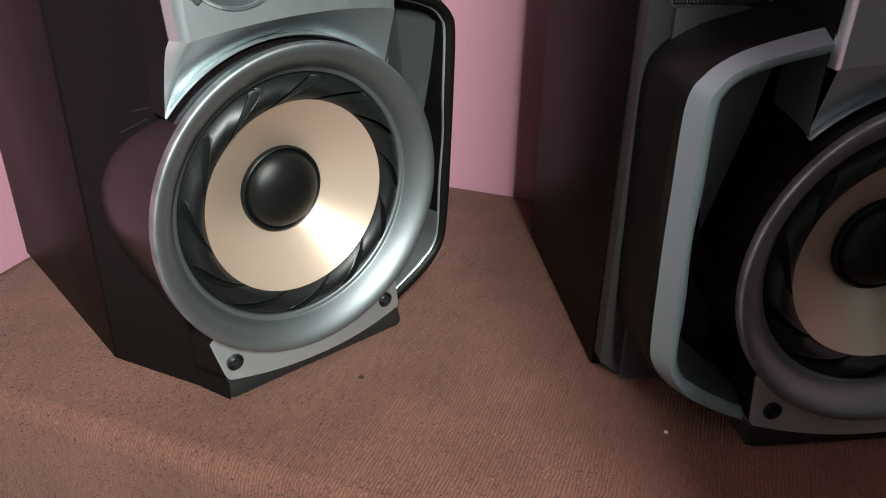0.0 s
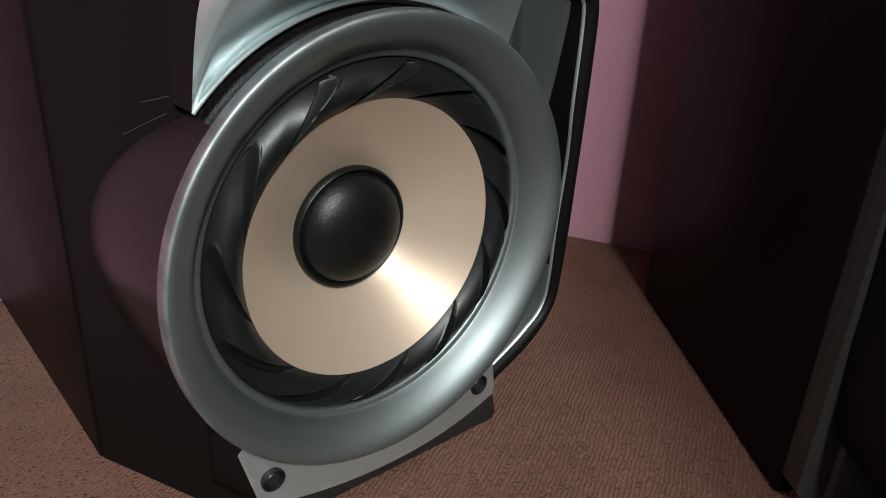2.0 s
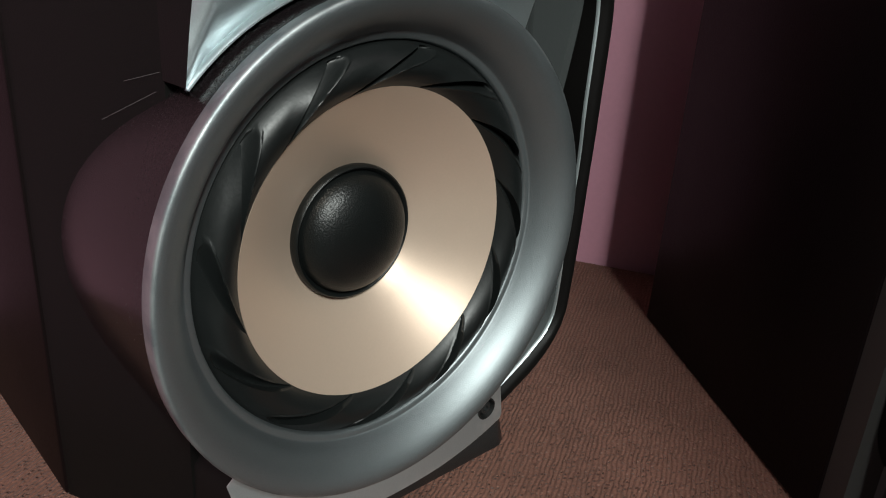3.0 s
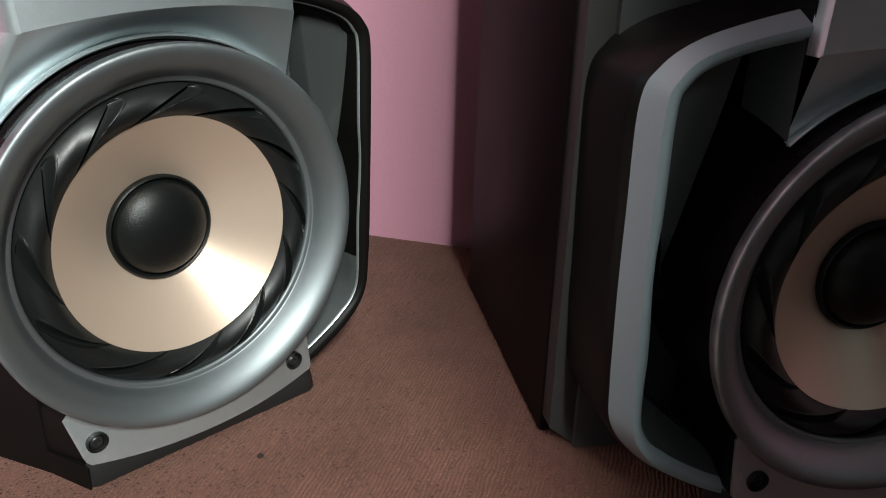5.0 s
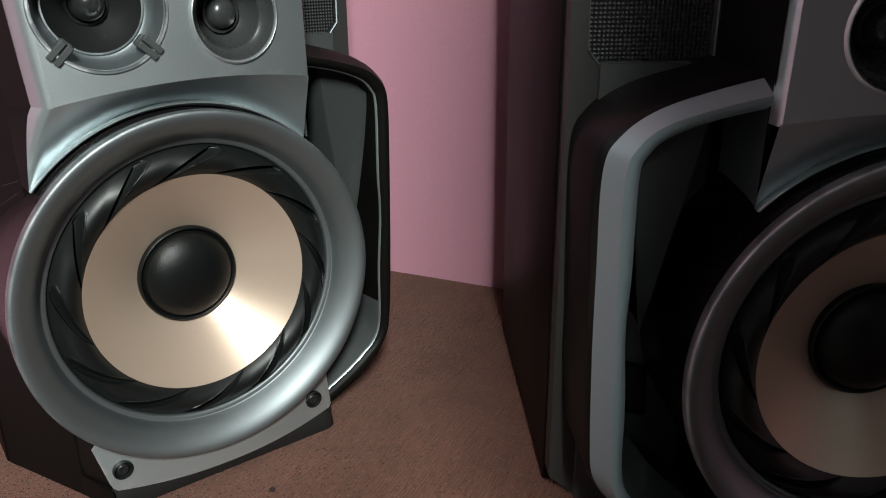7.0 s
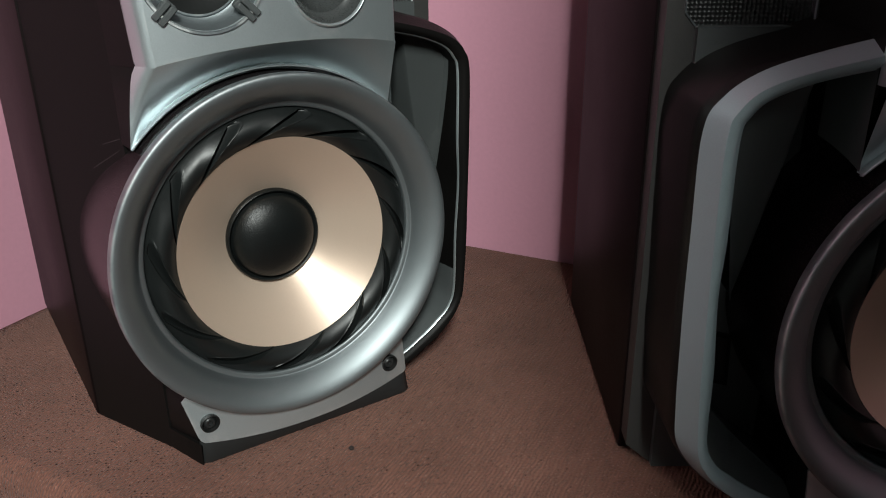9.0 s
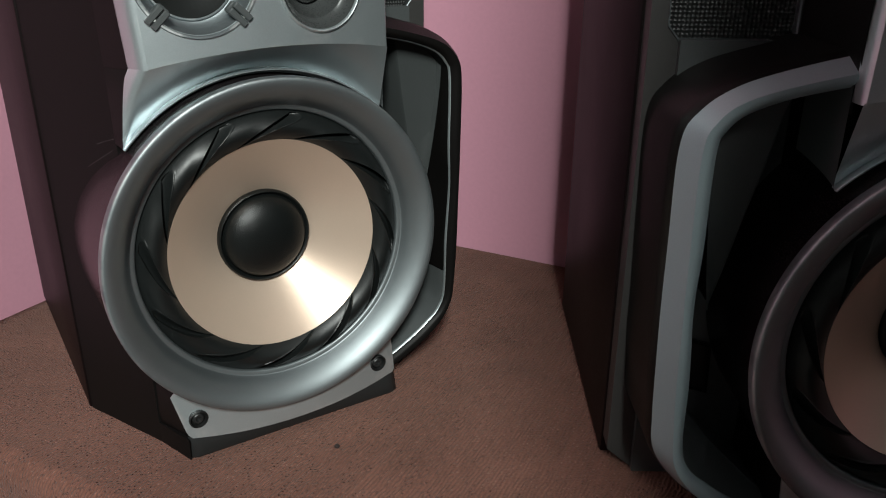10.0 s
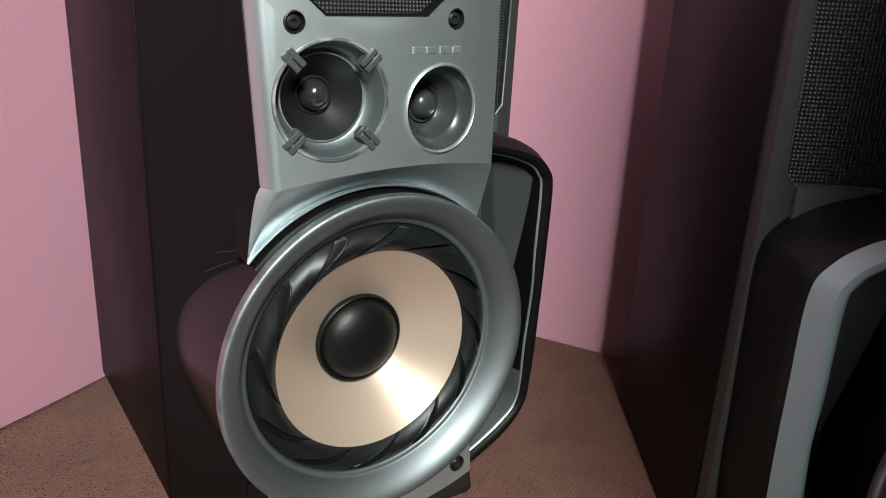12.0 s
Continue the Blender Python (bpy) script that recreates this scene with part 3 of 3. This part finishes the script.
def handle(root, sx, strip, strip_label):
    """The wrap-round side frame with its deep recess, and the panel behind it."""
    out, inn = spline(HANDLE_OUT, 7), spline(HANDLE_IN, 7)
    n = len(out)
    rows = []
    for i, ((xo, zo), (xi, zi)) in enumerate(zip(out, inn)):
        d = Vector((xo - xi, 0, zo - zi))
        d.normalize()
        back = 0.093
        rows.append([(sx * (xo + d.x * 0.003), back, zo + d.z * 0.003), (sx * (xo + d.x * 0.0015), 0.034, zo + d.z * 0.0015), (sx * (xo + d.x * 0.0004), 0.0278, zo + d.z * 0.0004), (sx * (xo - d.x * 0.0010), 0.0250, zo - d.z * 0.0010)])
    part("handle_outer", grid_mesh(rows), DARK, root, "black outer wall of the side handle", 50)
    rows = []
    for i, ((xo, zo), (xi, zi)) in enumerate(zip(out, inn)):
        d = Vector((xo - xi, 0, zo - zi))
        d.normalize()
        rows.append([(sx * (xo - d.x * 0.0010), 0.0250, zo - d.z * 0.0010), (sx * (xi + d.x * 0.0014), 0.0122, zi + d.z * 0.0014)])
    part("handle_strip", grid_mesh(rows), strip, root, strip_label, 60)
    rows = []
    for (xo, zo), (xi, zi) in zip(out, inn):
        d = Vector((xo - xi, 0, zo - zi))
        d.normalize()
        rows.append([(sx * (xi - d.x * e), y, zi - d.z * e) for e, y in ((-0.0014, 0.0122), (0.0015, 0.0118), (0.0040, 0.0130), (0.0060, 0.0158))])
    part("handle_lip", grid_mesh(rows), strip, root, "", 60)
    rows = []
    for (xo, zo), (xi, zi) in zip(out, inn):
        d = Vector((xo - xi, 0, zo - zi))
        d.normalize()
        rows.append([(sx * (xi - d.x * e), y, zi - d.z * e) for e, y in ((0.0060, 0.0158), (0.0067, 0.0164), (0.0070, 0.0176))])
    # Glint along the black handle's edge, painted on with silver.
    part("handle_edge", grid_mesh(rows), SILVER if strip == DARK else LIT_STRIP, root, "thin handle edge with a bright glint put into its colour", 60)
    cut = next(i for i, p in enumerate(inn) if p[1] < 0.092)
    wall, tray = [], []
    for i, ((xo, zo), (xi, zi)) in enumerate(zip(out, inn)):
        d = Vector((xo - xi, 0, zo - zi))
        d.normalize()
        if i <= cut:
            wall.append([(sx * (xi - d.x * e), y, zi - d.z * e) for e, y in ((0.0070, 0.0176), (0.0078, 0.024), (0.0095, 0.0665), (0.0110, 0.0755), (0.015, 0.0785), (0.017, 0.084))])
        if i >= cut:
            u = (i - cut) / (n - 1 - cut)
            deep, lift = 0.062 - 0.038 * u ** 1.6, 0.010 + 0.008 * math.sin(math.pi * u)
            run = [(0.0070, 0.0176), (0.0078, 0.0195)] + [(0.0078 + (lift - 0.0078) * k / 6, 0.0195 + (deep - 0.0195) * k / 6) for k in range(1, 7)]
            tray.append([(sx * (xi - d.x * e), y, zi - d.z * e) for e, y in run + [(lift + 0.0008, deep + 0.0008), (lift + 0.0006, deep + 0.0022), (lift - 0.004, 0.084)]])
    part("handle_inner", grid_mesh(wall), DARK, root, "black inner wall of the handle recess", 60)
    part("recess_tray", grid_mesh(tray), INNER, root, "charcoal tray with a curved ridge at the foot of the recess", 50)
    # shallow facet in the upper corner of the recess, tapering downwards
    lead = spline([(0.1130, 0.2690), (0.1270, 0.2640), (0.1365, 0.2560), (0.1402, 0.2420), (0.1385, 0.2100), (0.1345, 0.1750), (0.1300, 0.1450)], 6)
    trail = spline([(0.1060, 0.2700), (0.1085, 0.2580), (0.1110, 0.2430), (0.1140, 0.2250), (0.1190, 0.2000), (0.1245, 0.1700), (0.1295, 0.1450)], 6)
    rows = []
    for (x0, z0), (x1, z1) in zip(lead, trail):
        y0, y1 = 0.0270 + 0.09 * max(0, 0.262 - z0), 0.0310 + 0.09 * max(0, 0.262 - z1)
        rows.append([(sx * (x0 + 0.002), y0 - 0.0035, z0 + 0.001), (sx * x0, y0, z0), (sx * (x0 + x1) / 2, (y0 + y1) / 2 + 0.0008, (z0 + z1) / 2), (sx * x1, y1, z1), (sx * (x1 - 0.0012), y1 + 0.002, z1), (sx * (x1 - 0.003), 0.084, z1)])
    part("recess_facet", grid_mesh(rows), FACET, root, "charcoal facet in the recess", 40)
    # panel closing the recess, with the port
    bm = bmesh.new()
    box(bm, (min(sx * 0.083, sx * 0.150), 0.083, 0.0), (max(sx * 0.083, sx * 0.150), 0.1035, 0.285))
    part("recess_panel", bm, INNER, root, "charcoal panel at the back of the recess")
    bm = bmesh.new()
    pl = [(0.1080, 0.0640), (0.1270, 0.0690), (0.1275, 0.1040), (0.1095, 0.0995)]
    pi = [(0.1100, 0.0665), (0.1250, 0.0705), (0.1255, 0.1015), (0.1115, 0.0975)]
    grid(bm, [[(sx * x, y, z) for x, z in lp] for lp, y in ((pl, 0.083), (pl, 0.0805), (pi, 0.0805), (pi, 0.0825))], True)
    part("port_rim", bm, DARK, root, "rim of the small port in the recess")
    # No hole here: a flat black face is coloured as the port's dark inside.
    bm = bmesh.new()
    bm.faces.new([bm.verts.new((sx * x, 0.0822, z)) for x, z in pi])
    part("port", bm, BLACK, root, "flat black face painted as the dark of the small port")
    # front frame round the handle and the side grille above it
    fr = [(0.085, 0.0), (0.150, 0.0), (0.1665, 0.014), (0.1665, TOP), (0.085, TOP)]
    gl = [(0.0875, 0.2640), (0.1365, 0.2690), (0.1560, 0.2925), (0.1585, TOP - 0.03), (0.0875, TOP - 0.03)]
    part("side_frame", pierced(bmesh.new(), fr, [gl], 0.088, 0.104, sx), FRAME, root, "charcoal plastic frame beside the handle")
    bm = bmesh.new()
    c = Vector((sum(x for x, _ in gl) / 5, sum(z for _, z in gl) / 5))
    g2 = [(c.x + (x - c.x) * 1.025, c.y + (z - c.y) * 1.012) for x, z in gl]
    grid(bm, [[(sx * x, y, z) for x, z in lp] for lp, y in ((g2, 0.0879), (g2, 0.0868), (gl, 0.0872), (gl, 0.0945))], True)
    part("grille_rim", bm, RINGM, root, "grey rim of the side grille")
    bm = bmesh.new()
    bm.faces.new([bm.verts.new((sx * x, 0.0925, z)) for x, z in gl])
    part("side_grille", bm, MESH, root, "black perforated side grille")


def grid_mesh(rows):
    bm = bmesh.new()
    grid(bm, rows)
    return bm


LABEL = "black speaker with gold cone and silver-grey front plate"
# One strip finish in two tones: black for shade, pale for light.
speaker("speaker", Matrix.Identity(4), 1, LABEL, DARK, "bevelled handle strip coloured black for shade")
speaker("speaker", pose(0.2431, -0.3284, 0.0, 0, 0, -34.92), -1, "black speaker with gold cone and handle strip coloured as lit, in shade", LIT_STRIP, "bevelled handle strip coloured pale grey for light")


# ---------------------------------------------------------------- specks on the cover
def speck(name, x, y, r, mat, label, category):
    bm = bmesh.new()
    bmesh.ops.create_icosphere(bm, subdivisions=2, radius=r)
    for v in bm.verts:
        v.co *= 1 + 0.35 * noise.noise(v.co * 900 + Vector((x, y, 0)) * 50)
        v.co.z = v.co.z * 0.6 + r * 0.45
    ob = finish(name, bm, mat)
    ob.location = (x, y, -0.0006)
    return tagged(ob, label, category)


speck("grit", 0.012, -0.042, 0.0021, GRIT, "small dark reddish speck of grit on the cover", "grit")
speck("crumb", 0.142, -0.235, 0.0016, CRUMB, "tiny pale crumb lying on the brown cover", "crumb")
